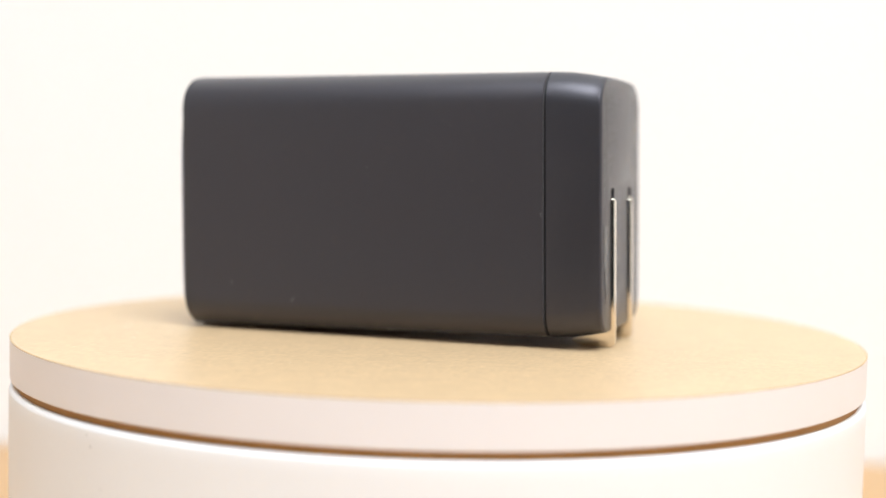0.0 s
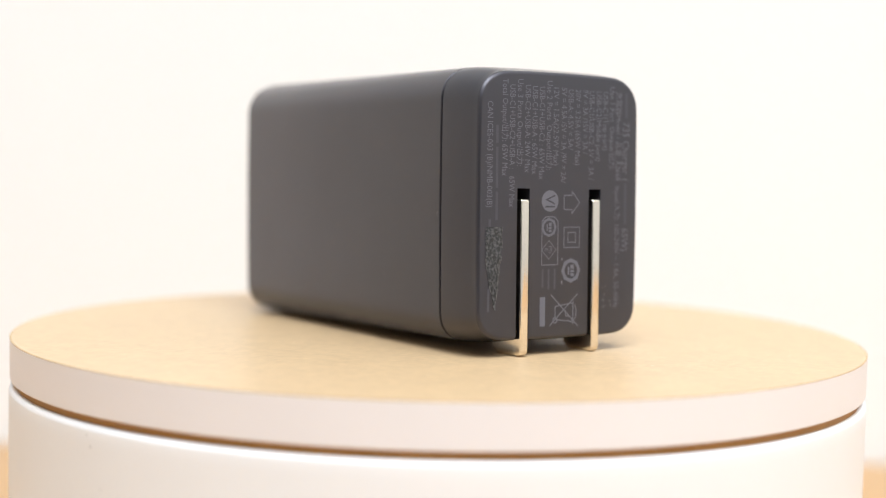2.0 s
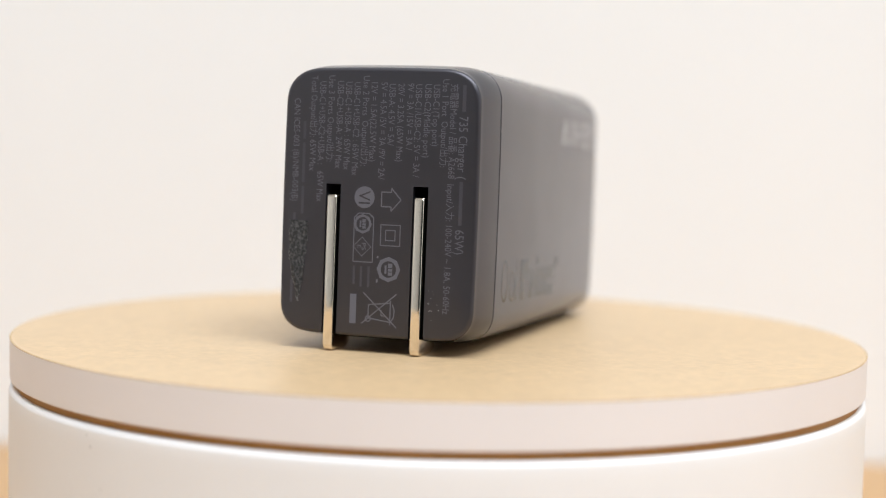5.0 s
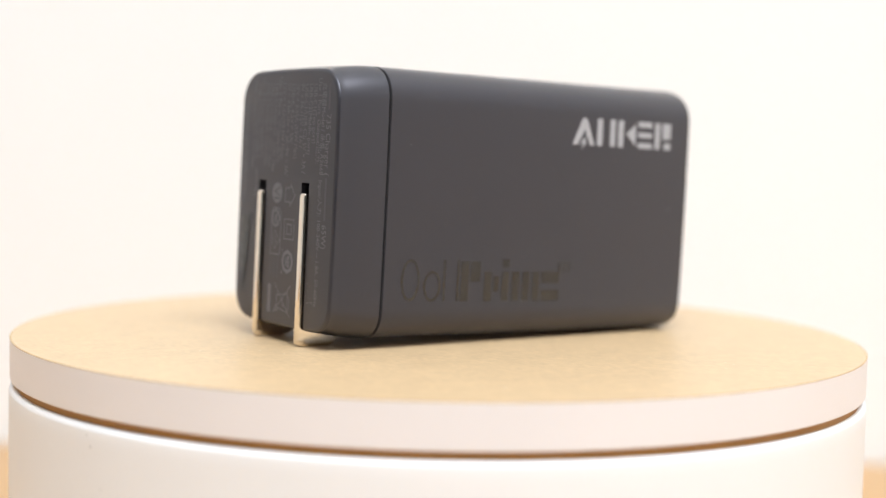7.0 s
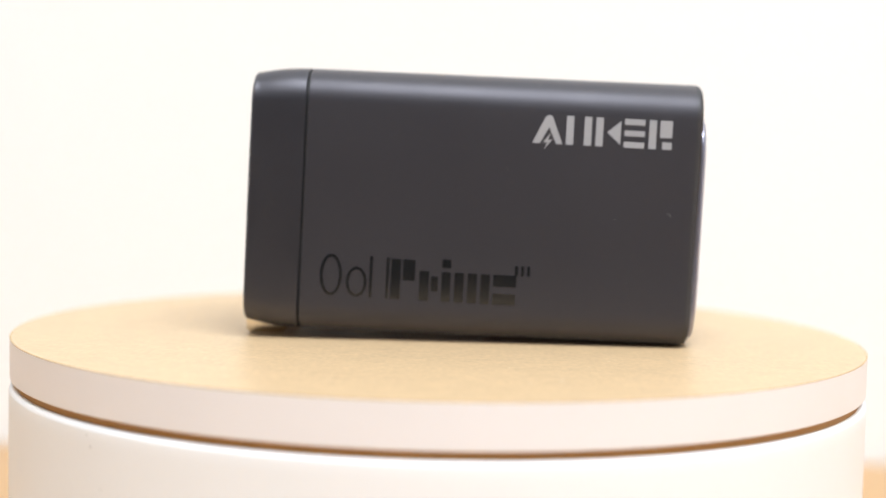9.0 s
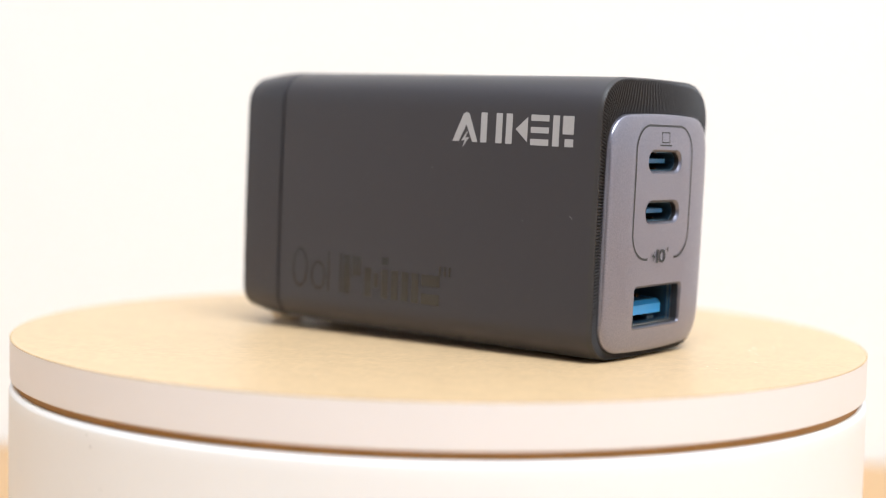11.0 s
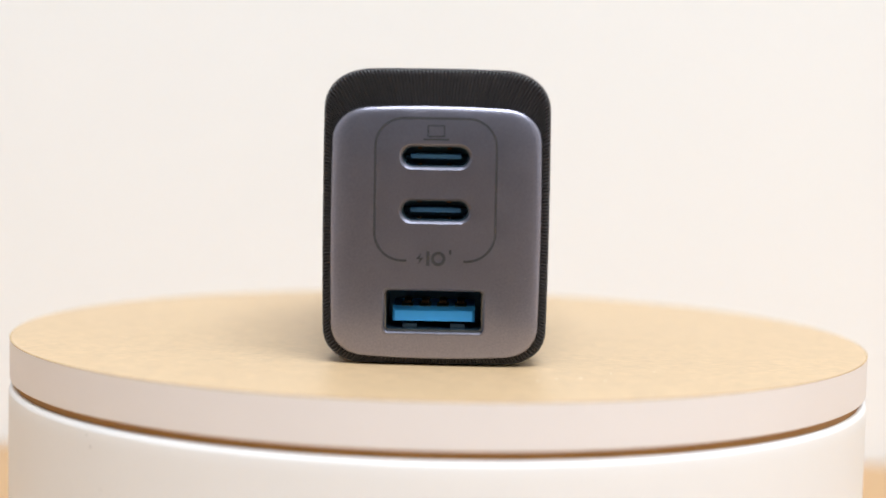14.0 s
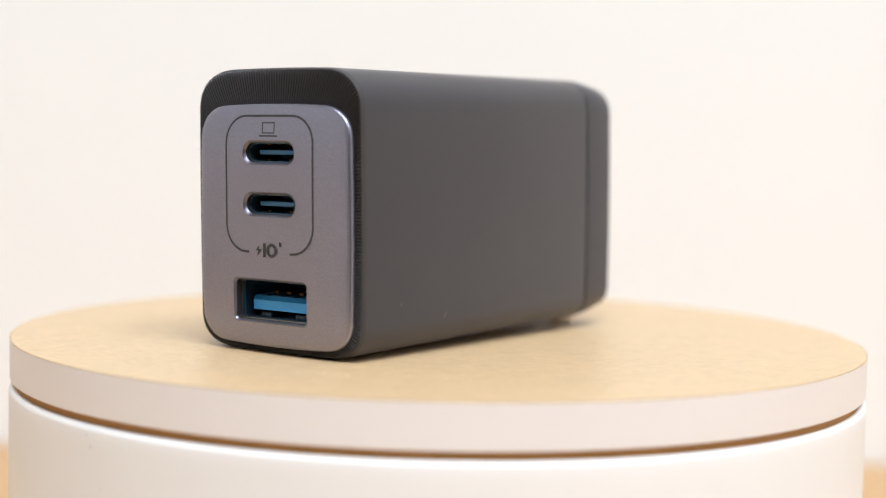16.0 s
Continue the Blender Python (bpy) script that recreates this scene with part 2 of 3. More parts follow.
def build_table():
    t = tagged(new("table"), "honey-coloured oak table against a white wall", "table")
    t.location = (0, -0.3, -0.8)
    top = part("tabletop", box_bm(-700, 700, 30, 498, 710, 740, 2.0), OAK, t)
    for x in (-650, 590):
        for y in (50, 400):
            part("leg", box_bm(x, x + 60, y, y + 60, 0, 710, 2.0), OAK, t)
    return t


def build_turntable():
    R = 63.55
    h = -TABLE_Z
    t = tagged(new("turntable"), "round white turntable with a pale fibreboard plate", "turntable")
    t.location = (0, 0, TABLE_Z * MM)
    rim = [(61.6, 0.3), (63.2, 0.0), (63.6, 0.5)] + [(63.65, h - 9 - 0.0)]
    top = h - 6.75
    rim += [(63.65 - 0.8 + 0.8 * math.cos(a), top - 0.8 + 0.8 * math.sin(a)) for a in [math.pi * k / 10 for k in range(11)]]
    rim += [(62.05, h - 12), (62.05, h - 16), (58, h - 16.5), (58, 2.0), (60, 0.3)]
    part("housing", revolve(rim), WHITE, t, "white plastic drum with a rounded upper rim")
    part("drive_hub", revolve([(1, 1), (57.9, 1), (57.9, h - 9.5), (1, h - 9.5)]), INNER, t, "brown board core in the gap")
    e = 0.2
    prof = [(2, -5.70), (R - e, -5.70), (R - 0.06, -5.70 + 0.06), (R, -5.70 + e), (R, -5.70 + e + 0.03), (R, -5.70 + e + 0.08), (R, -0.24), (R, -0.18), (R, -0.12), (R - 0.03, -0.05), (R - 0.12, -0.03), (2, -0.03)]
    plate = part("plate", revolve(prof), EDGE, t, "whitish lacquered plate edge")
    part("plate_face", revolve([(0.01, -0.2), (R - 0.35, -0.2), (R - 0.10, -0.06), (R - 0.16, 0.0), (0.01, 0.0)]), BOARD, plate, "pale fibreboard face")
    part("plate_core", revolve([(0.1, -9.0), (R - 1.75, -9.0), (R - 0.9, -7.6), (R - 0.7, -5.71), (0.1, -5.71)]), INNER, plate, "raw brown board under the plate")
    part("plate_rim", revolve([(R - 0.22, -0.10), (R + 0.012, -0.10), (R + 0.012, -0.05), (R - 0.05, 0.004), (R - 0.22, 0.004)]), RIMLINE, plate, "thin brown line where face and edge meet")
    for ang, z, r in ((-132.4, -8.0, 0.14), (-131.65, -9.4, 0.2), (-129.7, -14.4, 0.12)):
        bm = bmesh.new()
        c2, s2 = math.cos(radians(ang)), math.sin(radians(ang))
        bm.faces.new([bm.verts.new((63.68 * c2 - s2 * a * 0.6, 63.68 * s2 + c2 * a * 0.6, h + z + b)) for a, b in ngon(0, 0, r, 7)])
        part("scuff", bm, SCUFF, t, "small grey scuff mark")
    return plate


def build_dust():
    """Pale flecks that lie on the plate and turn with it."""
    random.seed(11)
    bm = bmesh.new()
    spots = [(47.0, 12.8, 0.35), (43.9, 18.3, 0.65), (36.8, 28.3, 0.3), (44.8, 15.2, 0.4), (45.6, 21.2, 0.3), (50.5, 5.0, 0.3), (-42.4, -4.8, 0.25), (39.5, 22.5, 0.3)]
    spots += [(x, y, random.uniform(0.07, 0.2)) for x, y in ((random.uniform(-58, 58), random.uniform(-58, 58)) for _ in range(90)) if x * x + y * y < 3300 and (abs(y) > 17 or abs(x - 5) > 38)]
    for x, y, r in spots:
        k = random.uniform(0.3, 0.6)
        top = bm.verts.new((x, y, 0.05))
        ring = [bm.verts.new((x + r * math.cos(a) * random.uniform(0.6, 1.1), y + r * k * math.sin(a) * random.uniform(0.6, 1.1), 0.004)) for a in [2 * math.pi * i / 7 for i in range(7)]]
        for i in range(7):
            bm.faces.new((ring[i], ring[(i + 1) % 7], top))
    return tagged(part("dust", bm, DUST), "pale dust flecks and scuffs on fibreboard", "dust", kind="stuff")


# ---- charger ----
HW, HH, CZ = 14.44, 18.82, 0.12
RY, RZ = 6.4, 5.2


def skin(x, inset=0.0, counts=(10, 10, 10), more=0.0):
    """The casing's outline at x; its corners are tighter at the plug end."""
    ry, rz = RY - 0.015 * (31 - x), RZ - 0.008 * (31 - x)
    return [(x, y, z) for y, z in outline(HW - inset, HH - inset - more, -0.01 - 0.003 * (31 - x), CZ + 0.004 * x - 0.0047 * (31 - x), ry - inset * 0.5, rz - inset * 0.5, 2.35, (0.20, 0.30), counts, 0.86)]


def build_shell(c):
    part("shell", loft([skin(-24.74, 0.10), skin(-24.66, 0.0), skin(30.5, 0.0), skin(30.75, 0.05)], (True, False)), BODY, c, "smooth matt dark grey plastic sleeve")
    part("seam", loft([skin(-25.6, 0.5), skin(-24.2, 0.5)]), DARK, c, "thin black joint round the casing")
    rings = [skin(-25.08, 0.10), skin(-25.16, 0.0)]
    for k in range(1, 9):
        s = k / 8
        rings.append(skin(-25.14 - 7.24 * s, 0.40 * s ** 2, more=0.42 * s ** 2))
    for k in range(1, 6):
        a = math.pi / 2 * k / 5
        rings.append(skin(-32.38 - 0.62 * math.sin(a), 0.36 + 0.55 * (1 - math.cos(a)), more=0.42))
    cap = part("rear_cap", loft(rings), BACK, c, "dark grey plastic end cap with two plug slots")
    cut(cap, [box_bm(-40, -26.0, s * 6.36 - 1.09, s * 6.36 + 1.09, -30, 2.06) for s in (1, -1)])
    for s in (1, -1):
        # upright bar with a rounded lower end
        levels = [(0.54, -33.25, -27.2, 0.68), (0.30, -33.45, -27.2, 0.68), (-19.9, -33.45, -27.2, 0.68), (-20.35, -33.38, -27.7, 0.65), (-20.62, -33.15, -28.2, 0.58), (-20.8, -32.8, -28.8, 0.44)]
        bm = loft([[(x0, s * 6.36 - h, z), (x1, s * 6.36 - h, z), (x1, s * 6.36 + h, z), (x0, s * 6.36 + h, z)] for z, x0, x1, h in levels])
        bmesh.ops.recalc_face_normals(bm, faces=bm.faces)
        bmesh.ops.bevel(bm, geom=[e for e in bm.edges if e.calc_face_angle(0) > 0.9], offset=0.15, segments=3, affect="EDGES", profile=0.5)
        part("plug_blade", bm, BLADE, c, "folded flat nickel-plated plug blade")


def even_round(pts, z_high, z_low, ridges):
    """Points at even steps round a closed outline, four a ridge: over the top, down each side between the two heights, and under it."""
    k = max(range(len(pts)), key=lambda i: pts[i][1] - abs(pts[i][0]) * 0.2)
    pts = pts[k:] + pts[:k] + pts[k:k + 1]
    run = [0.0]
    for p, q in zip(pts, pts[1:]):
        run.append(run[-1] + math.dist(p, q))
    n, half = len(pts), min(range(len(pts)), key=lambda i: pts[i][1] + abs(pts[i][0]) * 0.2)
    nearest = lambda z, span: run[min(span, key=lambda i: abs(pts[i][1] - z))]
    right, left = range(0, half), range(half, n)
    stops = [0.0, nearest(z_high, right), nearest(z_low, right), run[half], nearest(z_low, left), nearest(z_high, left), run[-1]]
    many = [4 * r for r in ridges + ridges[::-1]]
    at = [a + (b - a) * i / m for a, b, m in zip(stops, stops[1:], many) for i in range(m)]
    return list(zip(np.interp(at, run, [p[0] for p in pts]).tolist(), np.interp(at, run, [p[1] for p in pts]).tolist()))


def build_front(c):
    # ribbed ring: fine ridges that fan from the panel's edge over the front edge of the sleeve
    ridges = (52, 41, 42)
    inner = even_round(outline(12.86, 15.40, 0.0, -1.66, 4.6, 4.0, 2.25, (0.24, 0.52), (40, 30, 60), 0.9), 5.4, -10.4, ridges)
    steps = [(30.65, 0.02, 0.0), (30.95, 0.04, 0.0), (31.32, 0.17, 0.0), (31.44, 0.31, 0.12), (31.52, 0.40, 0.25), (31.60, 0.56, 0.34), (31.66, 0.95, 0.38)]
    rings = []
    wave = (0.0, 0.0, 1.0, 1.0)
    for x, inset, amp in steps:
        o = even_round(outline(HW - inset, HH - inset, -0.01, CZ + 0.004 * x, RY - inset * 0.5, RZ - inset * 0.5, 2.35, (0.20, 0.30), (40, 30, 60), 0.86), 6.4, -11.4, ridges)
        row = []
        for i, (y, z) in enumerate(o):
            q = amp * wave[i % 4]
            if inset < 0.3:
                row.append((x - q * 0.3, y * (1 - q / 15), z * (1 - q / 20)))
            else:
                row.append((x - q, y, z))
        rings.append(row)
    rings.append([(31.72 - 0.38 * wave[i % 4], y, z) for i, (y, z) in enumerate(inner)])
    part("ribbed_rim", loft(rings, (False, False)), RIB, c, "black finely ribbed plastic rim round the front", 20)
    # panel, a soft pillow
    fr = []
    for x, i in ((-2.0, 0.0), (-0.36, 0.0), (-0.24, 0.03), (-0.13, 0.13), (-0.05, 0.36), (-0.01, 0.75), (0.0, 1.4), (0.0, 2.8), (0.0, 4.6), (0.0, 6.2)):
        fr.append([(31.0 if x < -1 else dome(y, z) + x, y, z) for y, z in outline(13.24 - i, 15.72 - i, 0.0, -1.66, max(1.2, 4.7 - i * 0.5), max(1.1, 4.1 - i * 0.5), 2.25, (0.24, 0.52), (10, 10, 10), 0.9)])
    panel = part("front_panel", loft(fr), SILVER, c, "satin grey metallic port panel")
    ports = [("usb_c_port", -0.10, 8.14, 4.62, 1.62, 1.58), ("usb_c_port", -0.07, 1.25, 4.62, 1.62, 1.58), ("usb_a_port", -0.08, -11.70, 6.60, 2.98, 0.75)]
    ring = lambda x, y, z, hw, hh, r: [(x, a, b) for a, b in outline(hw, hh, y, z, r, r, 2.0, (0, 0), (4, 8, 4))]
    cut(panel, [loft([ring(20, y, z, hw, hh, r), ring(40, y, z, hw, hh, r)]) for _, y, z, hw, hh, r in ports])
    for name, y, z, hw, hh, r in ports:
        p = part(name, loft([[(dome(b, c2), b, c2) for _, b, c2 in ring(33.13, y, z, hw + 0.02, hh + 0.02, r)], ring(33.0, y, z, hw - 0.13, hh - 0.13, r - 0.1), ring(32.75, y, z, hw - 0.32, hh - 0.32, r - 0.24)], (False, False)), LIP, c, "port opening with a bright chamfered lip")
        usb_c = name == "usb_c_port"
        d = 26.0 if usb_c else 22.5
        face = 32.1 if usb_c else 31.7
        part("well", loft([ring(32.76, y, z, hw - 0.32, hh - 0.32, r - 0.24), ring(face - 0.05, y, z, hw - 0.30, hh - 0.30, r - 0.22)], (False, False)), RIB, p, "dark plastic wall of the opening")
        part("shell_rim", loft([ring(face - 0.6, y, z, hw - 0.28, hh - 0.28, r - 0.2), ring(face, y, z, hw - 0.30, hh - 0.30, r - 0.22), ring(face, y, z, hw - 0.44, hh - 0.44, r - 0.3), ring(face - 0.6, y, z, hw - 0.46, hh - 0.46, r - 0.3)], (False, False)), STEEL if usb_c else RIMMETAL, p, "bright bare edge of the shell")
        part("shell", loft([ring(face - 0.05, y, z, hw - 0.45, hh - 0.45, r - 0.3), ring(d, y, z, hw - 0.45, hh - 0.45, r - 0.3)], (False, True)), STEEL, p, "dark bluish steel port shell")
        if usb_c:
            part("tongue", box_bm(d, 31.2, y - 3.25, y + 3.25, z - 0.30, z + 0.30, 0.08), TONGUE_C, p, "slate blue contact tongue")
            for k in (-2.1, 1.7):
                part("spring", box_bm(29.0, 30.6, y + k - 0.3, y + k + 0.3, z - hh + 0.44, z - hh + 0.66, 0.08), GOLD, p)
                part("spring", box_bm(29.0, 30.6, y + k - 0.3, y + k + 0.3, z + hh - 0.66, z + hh - 0.44, 0.08), GOLD, p)
        else:
            # a tongue with sloped upper and side edges, four sprung contacts in it and two catches under it
            sect = lambda x, w, lo, hi: [(x, y - w, z + lo), (x, y + w, z + lo), (x, y + w, z + hi), (x, y - w, z + hi)]
            tongue = part("tongue", loft([sect(d, 5.35, -1.62, 0.34), sect(29.9, 5.35, -1.62, 0.34), sect(30.35, 5.30, -1.60, 0.02), sect(30.75, 5.02, -1.50, -0.22)]), TONGUE_A, p, "bright blue plastic contact tongue", 12)
            for k in (-3.5, -1.15, 1.15, 3.5):
                part("contact_slot", box_bm(26.0, 30.02, y + k - 0.75, y + k + 0.75, z + 0.30, z + 0.36, 0.02), STEEL, tongue, "dark slot in the tongue")
                part("contact", box_bm(24.0, 28.0, y + k - 0.5, y + k + 0.5, z + 0.34, z + 0.80, 0.18), GOLD, p, "brown spring contact")
            for k in (-3.1, 3.1):
                part("spring", box_bm(26.0, 30.4, y + k - 0.95, y + k + 0.95, z - hh + 0.44, z - hh + 1.1, 0.15), CATCH, p, "dark steel catch in the port floor")
                part("spring", box_bm(25.0, 29.5, y + k - 0.7, y + k + 0.7, z + hh - 0.72, z + hh - 0.44, 0.1), GOLD, p)
    # printed loop, open at the bottom, and the marks in it
    lw = 0.30
    left, right, top, bot, r = -7.80, 7.62, 12.86, -5.28, 3.6
    arc = lambda cx, cy, a0, a1: [(cx + r * math.cos(radians(a0 + (a1 - a0) * k / 12)), cy + r * math.sin(radians(a0 + (a1 - a0) * k / 12))) for k in range(13)]
    line = [(-3.65, bot), (left + r, bot)] + arc(left + r, bot + r, 270, 180) + arc(left + r, top - r, 180, 90) + arc(right - r, top - r, 90, 0) + arc(right - r, bot + r, 0, -90) + [(3.62, bot)]
    seg = []
    for a, b in zip(line, line[1:]):
        a, b = Vector(a), Vector(b)
        n = 1 + int((b - a).length)
        if (b - a).length > 1e-6:
            seg += [stroke(tuple(a.lerp(b, k / n)), tuple(a.lerp(b, (k + 1) / n)), lw) for k in range(n)]
    part("printed_loop", flat(seg, place_front), PRINT_DARK, c, "thin dark printed loop round two ports")
    part("laptop_symbol", flat([frame_of(-1.22, 1.02, 10.52, 12.03, 0.16), rect(-1.73, 1.55, 10.10, 10.32)], place_front), PRINT_DARK, c, "small dark printed laptop symbol")
    part("bolt_symbol", flat([[(-1.75, -4.25), (-2.45, -5.05), (-2.0, -5.05)], [(-2.15, -5.75), (-1.45, -4.85), (-1.9, -4.85)]], place_front), PRINT_DARK, c, "small dark printed bolt mark")
    part("charging_mark", flat([rect(-1.12, -0.68, -5.90, -4.05), ring_of(0.42, -4.97, 0.93, 0.40), rect(1.78, 2.08, -4.40, -3.80)], place_front), PRINT_DARK, c, "dark printed charging mark in plain shapes")
    part("paint_chip", flat([ngon(11.6, -7.4, 0.07, 6)], place_front), PRINT_SILVER, c)


def build_side_marks(c):
    # maker's mark in plain silver shapes
    z0, z1 = 9.65, 13.75
    marks = [("logo_shape", [[(7.45, z0), (8.55, z0), (9.75, 12.0), (9.72, z1), (9.2, z1 - 0.25)], [(9.72, z1), (9.75, 12.0), (10.4, 10.6), (10.85, z0), (11.75, z0), (10.2, z1 - 0.25)], [(10.1, 11.3), (8.95, 9.75), (9.55, 9.85)], [(9.2, 8.85), (10.3, 10.25), (9.7, 10.2)]])]
    marks.append(("logo_shape", [rect(12.2, 13.25, z0, z1), rect(14.75, 15.8, z0, z1)]))
    marks.append(("logo_shape", [rect(16.4, 17.45, z0, z1), [(18.0, 11.7), (19.95, 10.0), (19.95, 13.4)]]))
    marks.append(("logo_shape", [rect(20.45, 23.35, z0, z0 + 0.85), rect(20.45, 23.35, 11.3, 12.1), rect(20.45, 23.35, z1 - 0.85, z1)]))
    marks.append(("logo_shape", [rect(23.95, 25.0, z0, z1), rect(25.5, 27.25, 11.3, z1), rect(25.9, 27.25, z0, 10.7)]))
    for name, s in marks:
        part(name, flat(s, place_side), PRINT_SILVER, c, "silver printed logo shape")
    # second mark in gloss black shapes: thin frames, then solid blocks
    oval = lambda u, v, a, b, w: ([(u + a * math.cos(2 * math.pi * k / 28), v + b * math.sin(2 * math.pi * k / 28)) for k in range(28)], [(u + (a - w) * math.cos(2 * math.pi * k / 28), v + (b - w) * math.sin(2 * math.pi * k / 28)) for k in range(28)])
    for s in ([oval(-20.35, -10.75, 1.6, 3.0, 0.42)], [oval(-16.65, -11.6, 1.5, 2.2, 0.42)], [rect(-14.8, -14.38, -13.75, -7.85), rect(-12.4, -11.98, -13.75, -7.85)]):
        part("logo_outline", flat(s, place_side), PRINT_GLOSS, c, "thin gloss black printed logo outline")
    v0, v1 = -13.8, -9.5
    for s in ([rect(-11.7, -10.3, v0, -8.0), rect(-10.0, -8.25, -11.0, -8.0)], [rect(-7.6, -6.2, v0, v1), rect(-5.9, -4.9, -12.4, -10.2)],
              [rect(-4.4, -3.1, v0, v1), rect(-4.4, -3.1, -8.9, -7.7)], [rect(-2.55, -1.2, v0, v1), rect(-0.65, 0.7, v0, v1), rect(1.2, 2.55, v0, v1)], [rect(3.0, 6.3, -11.2, v1), rect(3.0, 6.3, v0, -12.2)]):
        part("logo_block", flat(s, place_side), PRINT_GLOSS, c, "bold gloss black printed logo block")
    part("logo_block", flat([rect(6.05, 6.5, -9.5, -8.1), rect(6.95, 7.35, -9.5, -8.1), rect(7.8, 8.2, -9.5, -8.1)], place_side), PRINT_GLOSS, c)


LINES = [
    (-10.62, 15.62, 3.09, "充電器Model / 品番: A2668", 1.0), (-10.55, 2.33, -15.0, "Input/入力: 100-240V ~ 1.8A, 50-60Hz", 1.0),
    (-9.42, 16.26, 4.58, "Use 1 Port  Output/出力:", 1.0), (-8.16, 15.54, 7.35, "USB-C1(Top port)", 1.0),
    (-6.93, 15.58, 5.80, "USB-C2(Middle port)", 1.0), (-5.60, 15.54, 3.10, "USB-C1/USB-C2: 5V = 3A /", 1.0),
    (-4.45, 15.66, 6.72, "9V = 3A /15V = 3A /", 1.0), (-3.10, 15.62, 5.16, "20V = 3.25A (65W Max)", 1.0),
    (-1.80, 15.58, 7.25, "USB-A: 4.5V = 5A/", 1.0), (-0.60, 15.77, 2.66, "5V = 4.5A /5V = 3A /9V = 2A/", 1.0),
    (0.80, 15.73, 5.05, "12V = 1.5A(22.5W Max)", 1.0), (2.00, 16.60, 4.41, "Use 2 Ports  Output/出力:", 1.0),
    (3.30, 15.73, 3.09, "USB-C1+USB-C2 : 65W Max", 1.0), (4.55, 15.77, 3.81, "USB-C1+USB-A : 65W Max", 1.0),
    (5.78, 15.88, 4.00, "USB-C2+USB-A: 24W Max", 1.0), (7.10, 16.60, 4.88, "Use 3 Ports Output/出力:", 1.0),
    (8.40, 15.80, -0.69, "USB-C1+USB-C2+USB-A :   65W Max", 1.0), (9.65, 16.52, 3.52, "Total Output/出力: 65W Max", 1.0),
    (12.15, 13.43, -0.71, "CAN ICES-003 (B)/NMB-003(B)", 1.0),
    (-12.08, 11.35, 4.00, "735 Charger", 1.35), (-12.08, 3.4, 3.0, "(", 1.35), (-12.08, -3.7, -6.93, "65W)", 1.35),
]


def build_back_marks(c):
    for y, z0, z1, text, h in LINES:
        part("printed_line", lettering(text, place_back, -z0, -z1, -y, h * 0.94, 0.0), PRINT_GREY, c, "line of small grey print")["kind"] = "stuff"
    # names and the serial number as plain bars
    bars = [(-12.08, 15.5, 12.0, 0.95), (-12.08, 2.7, -3.1, 0.95), (10.95, 10.29, 7.9, 0.75), (10.95, 7.4, 1.9, 0.75), (10.95, 1.4, -2.4, 0.75), (12.1, -2.3, -3.3, 0.7), (12.2, -11.6, -14.7, 0.7)]
    bars += [(0.75, -9.2, -12.0, 0.6), (1.85, -9.2, -12.0, 0.6), (2.9, -9.2, -11.7, 0.6)]
    for y, z0, z1, h in bars:
        s = [rect(-z0, -z1, -y - h * 0.27, -y + h * 0.27)]
        part("printed_bar", flat(s, place_back), PRINT_BAR, c, "plain grey printed bar")
    back = lambda y, z: (-z, -y)
    # efficiency mark: a disc with two dark numerals
    part("efficiency_mark", flat([ngon(*back(1.72, 0.17), 1.48, 40)], place_back), PRINT_GREY, c, "grey printed disc with roman numeral")
    proud = lambda u, v: (-33.05, -v, 0.2 - u)
    part("numeral", lettering("VI", proud, -1.05, 0.72, -1.72, 1.7), BACK, c)
    # house-shaped arrow, double square
    pts = [(-0.95, -0.78 - 0.0), (-0.95, -2.2), (-1.5, -2.2), (0.05, -3.6), (1.6, -2.2), (1.02, -2.2), (1.02, -0.78)]
    pts = [(u - 0.02, -y) for u, y in pts]
    part("house_arrow_symbol", flat([stroke(a, b, 0.17) for a, b in zip(pts, pts[1:] + pts[:1])], place_back), PRINT_GREY, c, "grey printed indoor-use arrow symbol")
    u, v = back(-2.23, -4.86)
    part("double_square_symbol", flat([frame_of(u - 1.48, u + 1.48, v - 1.48, v + 1.48, 0.15), frame_of(u - 0.76, u + 0.76, v - 0.76, v + 0.76, 0.15)], place_back), PRINT_GREY, c, "grey printed double square symbol")
    # test marks in plain shapes: an eight-sided badge with a round hole, and bars in it
    eight = lambda u, v, r: [(u + (p - u) * q, v + (o - v) * q) for k in range(32) for p, o in [ngon(u, v, r)[k]] for q in [math.cos(math.pi / 8) / math.cos((2 * math.pi * k / 32) % (math.pi / 4) - math.pi / 8)]]
    badge = lambda u, v, w: [rect(u - w * 0.9, u - w * 0.25, v - 0.06, v + w * 0.62), rect(u - w * 0.12, u + w * 0.3, v - 0.06, v + w * 0.62), rect(u + w * 0.42, u + w * 0.9, v - 0.06, v + w * 0.62), rect(u - w * 0.6, u + w * 0.65, v - w * 0.62, v - w * 0.3)]
    u, v = back(1.85, -3.45)
    part("test_mark", flat([(eight(u, v, 1.34), ngon(u, v, 0.92)), *badge(u, v, 0.72)], place_back), PRINT_GREY, c, "grey printed octagonal test mark")
    u, v = back(1.84, -6.55)
    part("diamond_mark", flat([ring_of(u, v, 1.36, 0.14, 4)], place_back), PRINT_GREY, c, "grey printed diamond mark")
    part("diamond_letters", lettering("PS", place_back, u - 0.5, u + 0.5, v + 0.26, 0.60), PRINT_GREY, c)["kind"] = "stuff"
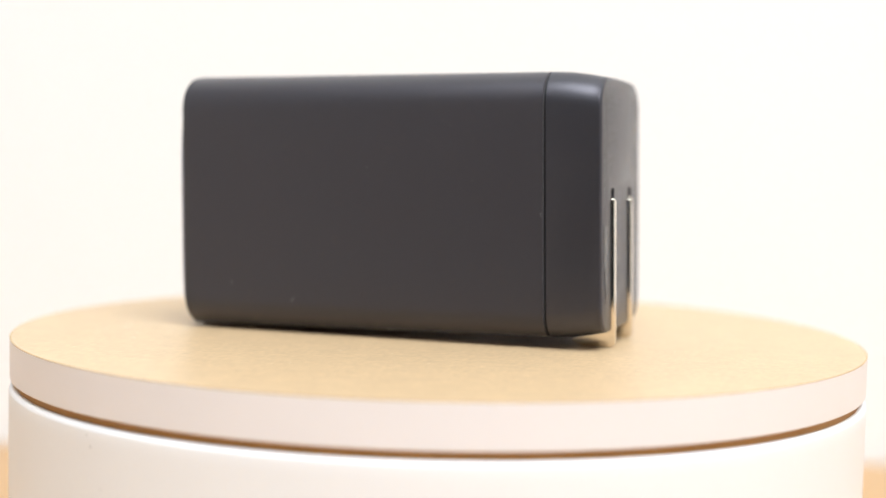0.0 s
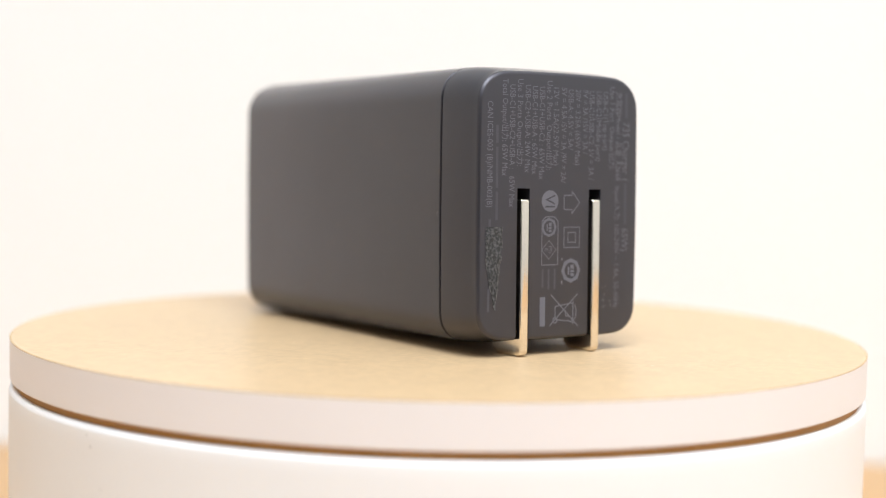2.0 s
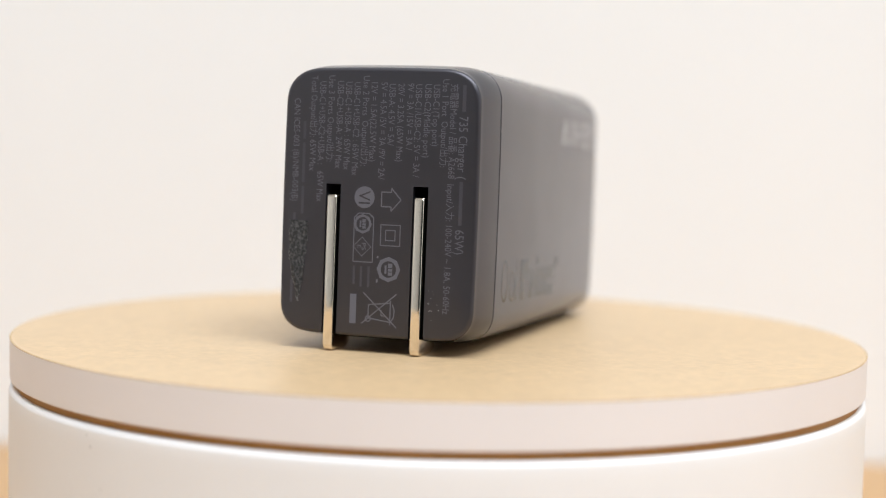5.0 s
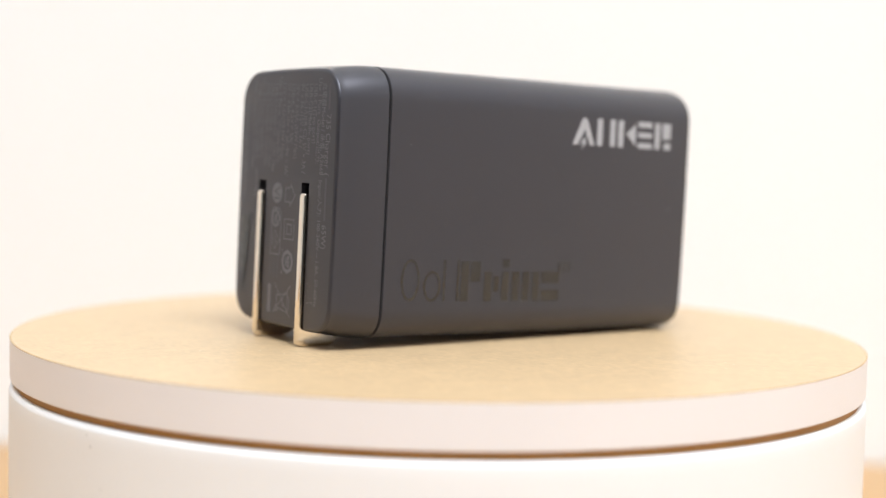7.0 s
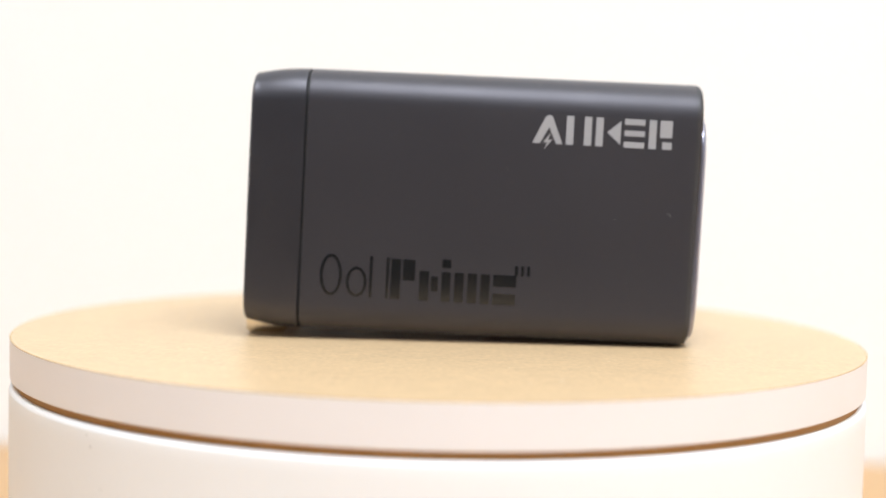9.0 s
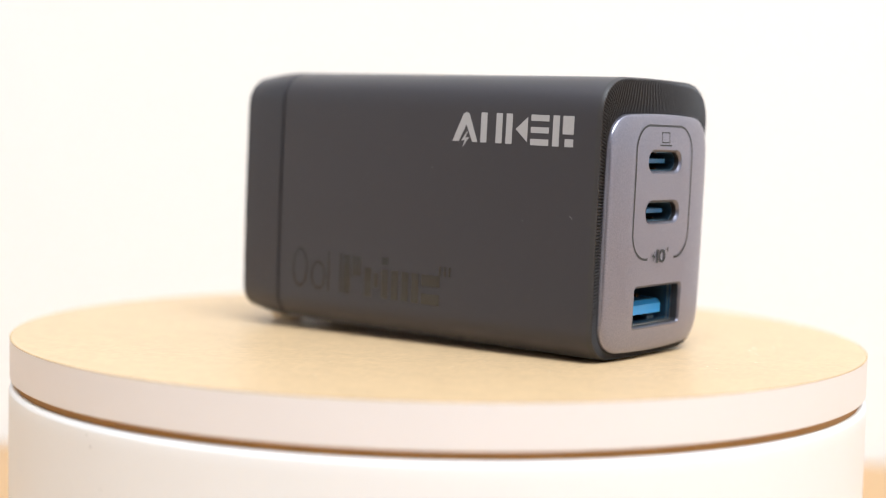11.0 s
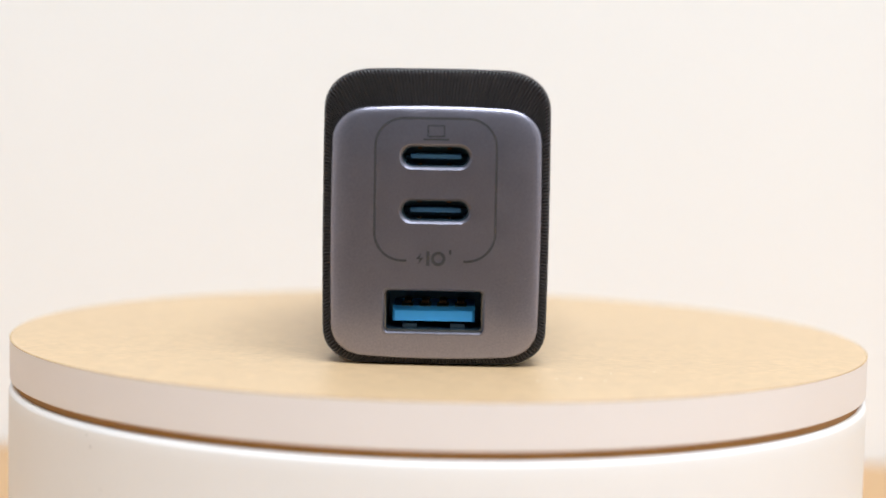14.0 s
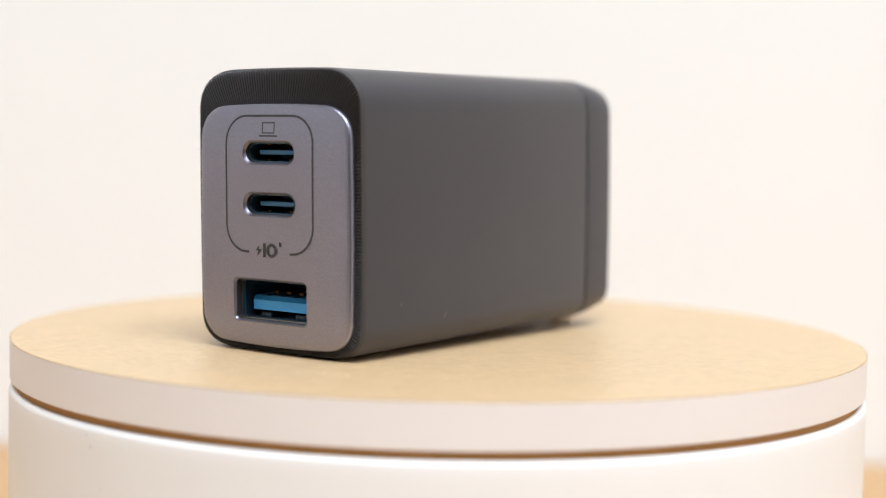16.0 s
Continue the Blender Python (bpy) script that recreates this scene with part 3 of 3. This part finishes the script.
    part("diamond_letters", lettering("E", place_back, u - 0.2, u + 0.17, v - 0.46, 0.52), PRINT_GREY, c)["kind"] = "stuff"
    o = [back(*q) for q in ((3.1, -2.6), (3.1, -8.62), (0.26, -8.62), (0.26, -2.6), (0.95, -2.0), (2.45, -2.0))]
    part("mark_frame", flat([stroke(a, b, 0.15) for a, b in zip(o, o[1:] + o[:1])], place_back), PRINT_GREY, c, "thin grey printed frame")
    u, v = back(-2.13, -9.47)
    part("test_mark", flat([(eight(u, v, 1.72), ngon(u, v, 1.12)), *badge(u, v, 0.9), rect(u - 1.75, u - 1.45, v - 1.75, v - 1.5), rect(u + 1.4, u + 1.85, v - 1.75, v - 1.5)], place_back), PRINT_GREY, c, "grey printed octagonal test mark")
    part("print_bar", flat([rect(13.04, 17.06, -3.34, -2.40)], place_back), PRINT_GREY, c, "solid grey printed bar")
    # crossed-out bin, lying on its side
    q = [((1.40, -12.75), (-3.55, -17.30)), ((-3.45, -12.75), (1.55, -17.0)), ((0.6, -14.4), (-2.6, -14.0)), ((0.6, -16.2), (-2.6, -16.6)), ((0.6, -14.4), (0.6, -16.2)), ((-2.6, -13.7), (-2.6, -17.0)), ((-2.9, -14.2), (-3.2, -15.0)), ((-3.2, -15.0), (-3.1, -16.0)), ((-3.1, -16.0), (-2.7, -16.5)), ((-1.3, -15.0), (-1.3, -15.8)), ((-1.3, -15.8), (-1.9, -15.8))]
    s = [stroke(back(*a), back(*b), 0.16) for a, b in q]
    s.append(ring_of(*back(0.62, -16.3), 0.45, 0.16))
    part("bin_symbol", flat(s, place_back), PRINT_GREY, c, "grey printed crossed-out bin symbol")
    # scraped patch over the serial number, ragged
    random.seed(5)
    left = [(12.68 - 1.5 * max(0.0, (k / 20 - 0.35) / 0.65) ** 1.6 + random.uniform(-0.12, 0.10), -3.3 - 11.2 * k / 20) for k in range(21)]
    right = [(9.95 + 0.5 * (k / 20) + 0.68 * (k / 20) ** 3 + random.uniform(-0.12, 0.12), -3.4 - 11.2 * k / 20) for k in range(21)]
    edge = [stroke((-a[1], -a[0]), (-b[1], -b[0]), random.uniform(0.0, 0.06)) for line in (left, right) for a, b in zip(line, line[1:]) if random.random() < 0.6]
    part("torn_edge", flat(edge, lambda u, v: (-33.12, -v, 0.2 - u)), TORN, c, "pale torn edge of the scraped patch")
    bm = bmesh.new()
    rows = []
    for (y0, z0), (y1, z1) in zip(left, right):
        rows.append([bm.verts.new((-33.06 - (0.10 * random.random() if 0 < k < 6 else 0.0), y0 + (y1 - y0) * k / 6, 0.2 + z0 + (z1 - z0) * k / 6)) for k in range(7)])
    for a, b in zip(rows, rows[1:]):
        for i in range(6):
            bm.faces.new((a[i], a[i + 1], b[i + 1], b[i]))
    part("scraped_patch", bm, SCRATCH, c, "rough scraped patch over the print", 10)
    for _ in range(14):
        part("dust_speck", flat([ngon(random.uniform(12.0, 16.5), random.uniform(7.9, 9.6), random.uniform(0.03, 0.06), 6)], place_back), PRINT_SILVER, c, "tiny pale speck")


def build_lint(c):
    """Short pale hairs and specks caught on the matt sleeve."""
    hairs = [((13.1, 14.64, -14.0), (13.5, 14.64, -14.2), (13.75, 14.64, -14.75)), ((-28.8, 13.95, -13.6), (-28.2, 13.95, -13.45), (-27.8, 13.95, -13.5)), ((23.3, 14.66, -11.6), (23.5, 14.66, -12.1), (23.4, 14.66, -12.2)),
             ((-24.6, 14.70, -1.2), (-24.4, 14.70, -1.5), (-24.6, 14.70, -1.8)), ((27.2, -14.68, 0.6), (27.6, -14.68, 0.4), (27.7, -14.68, 0.1))]
    for h in hairs:
        s = [stroke((a[0], a[2]), (b[0], b[2]), 0.07) for a, b in zip(h, h[1:])]
        part("lint_hair", flat(s, lambda u, v, y=h[0][1]: (u, y, v)), LINT, c, "tiny pale hair")
    random.seed(3)
    for k in range(14):
        side = 1 if k % 2 else -1
        part("lint_speck", flat([ngon(random.uniform(-22, 28), random.uniform(-12, 12), random.uniform(0.03, 0.06), 6)], lambda u, v: (u, side * (HW + 0.24 - 0.20 * (v / HH) ** 2) - 0.003 * (31 - u), v)), LINT, c, "tiny pale speck")


def build_charger():
    c = tagged(new("wall_charger"), "dark grey matt wall charger resting on its folded plug blades", "charger")
    build_shell(c)
    build_front(c)
    build_side_marks(c)
    build_back_marks(c)
    build_lint(c)
    return c


build_setting()
build_table()
PLATE = build_turntable()
CHARGER = build_charger()
DUST_ON_PLATE = build_dust()


# ---- what turns ----
def angle(t):
    s = t - 8.6
    return TH0 - OM * s + Q2 * s * s + Q3 * s ** 3


TH0, OM, Q2, Q3 = 5.664, 17.941, 0.02339, -0.000615
ON_PLATE = pose(5.30 * MM, -0.32 * MM, 19.85 * MM, 0.28, 1.732, 0)


def motions():
    times = [k * 0.5 for k in range(33)]
    walk(PLATE, [(t, pose(0, 0, -TABLE_Z * MM, 0, 0, angle(t))) for t in times])
    walk(DUST_ON_PLATE, [(t, pose(0, 0, 0, 0, 0, angle(t))) for t in times])
    walk(CHARGER, [(t, pose(0, 0, 0, 0, 0, angle(t)) @ ON_PLATE) for t in times])


motions()
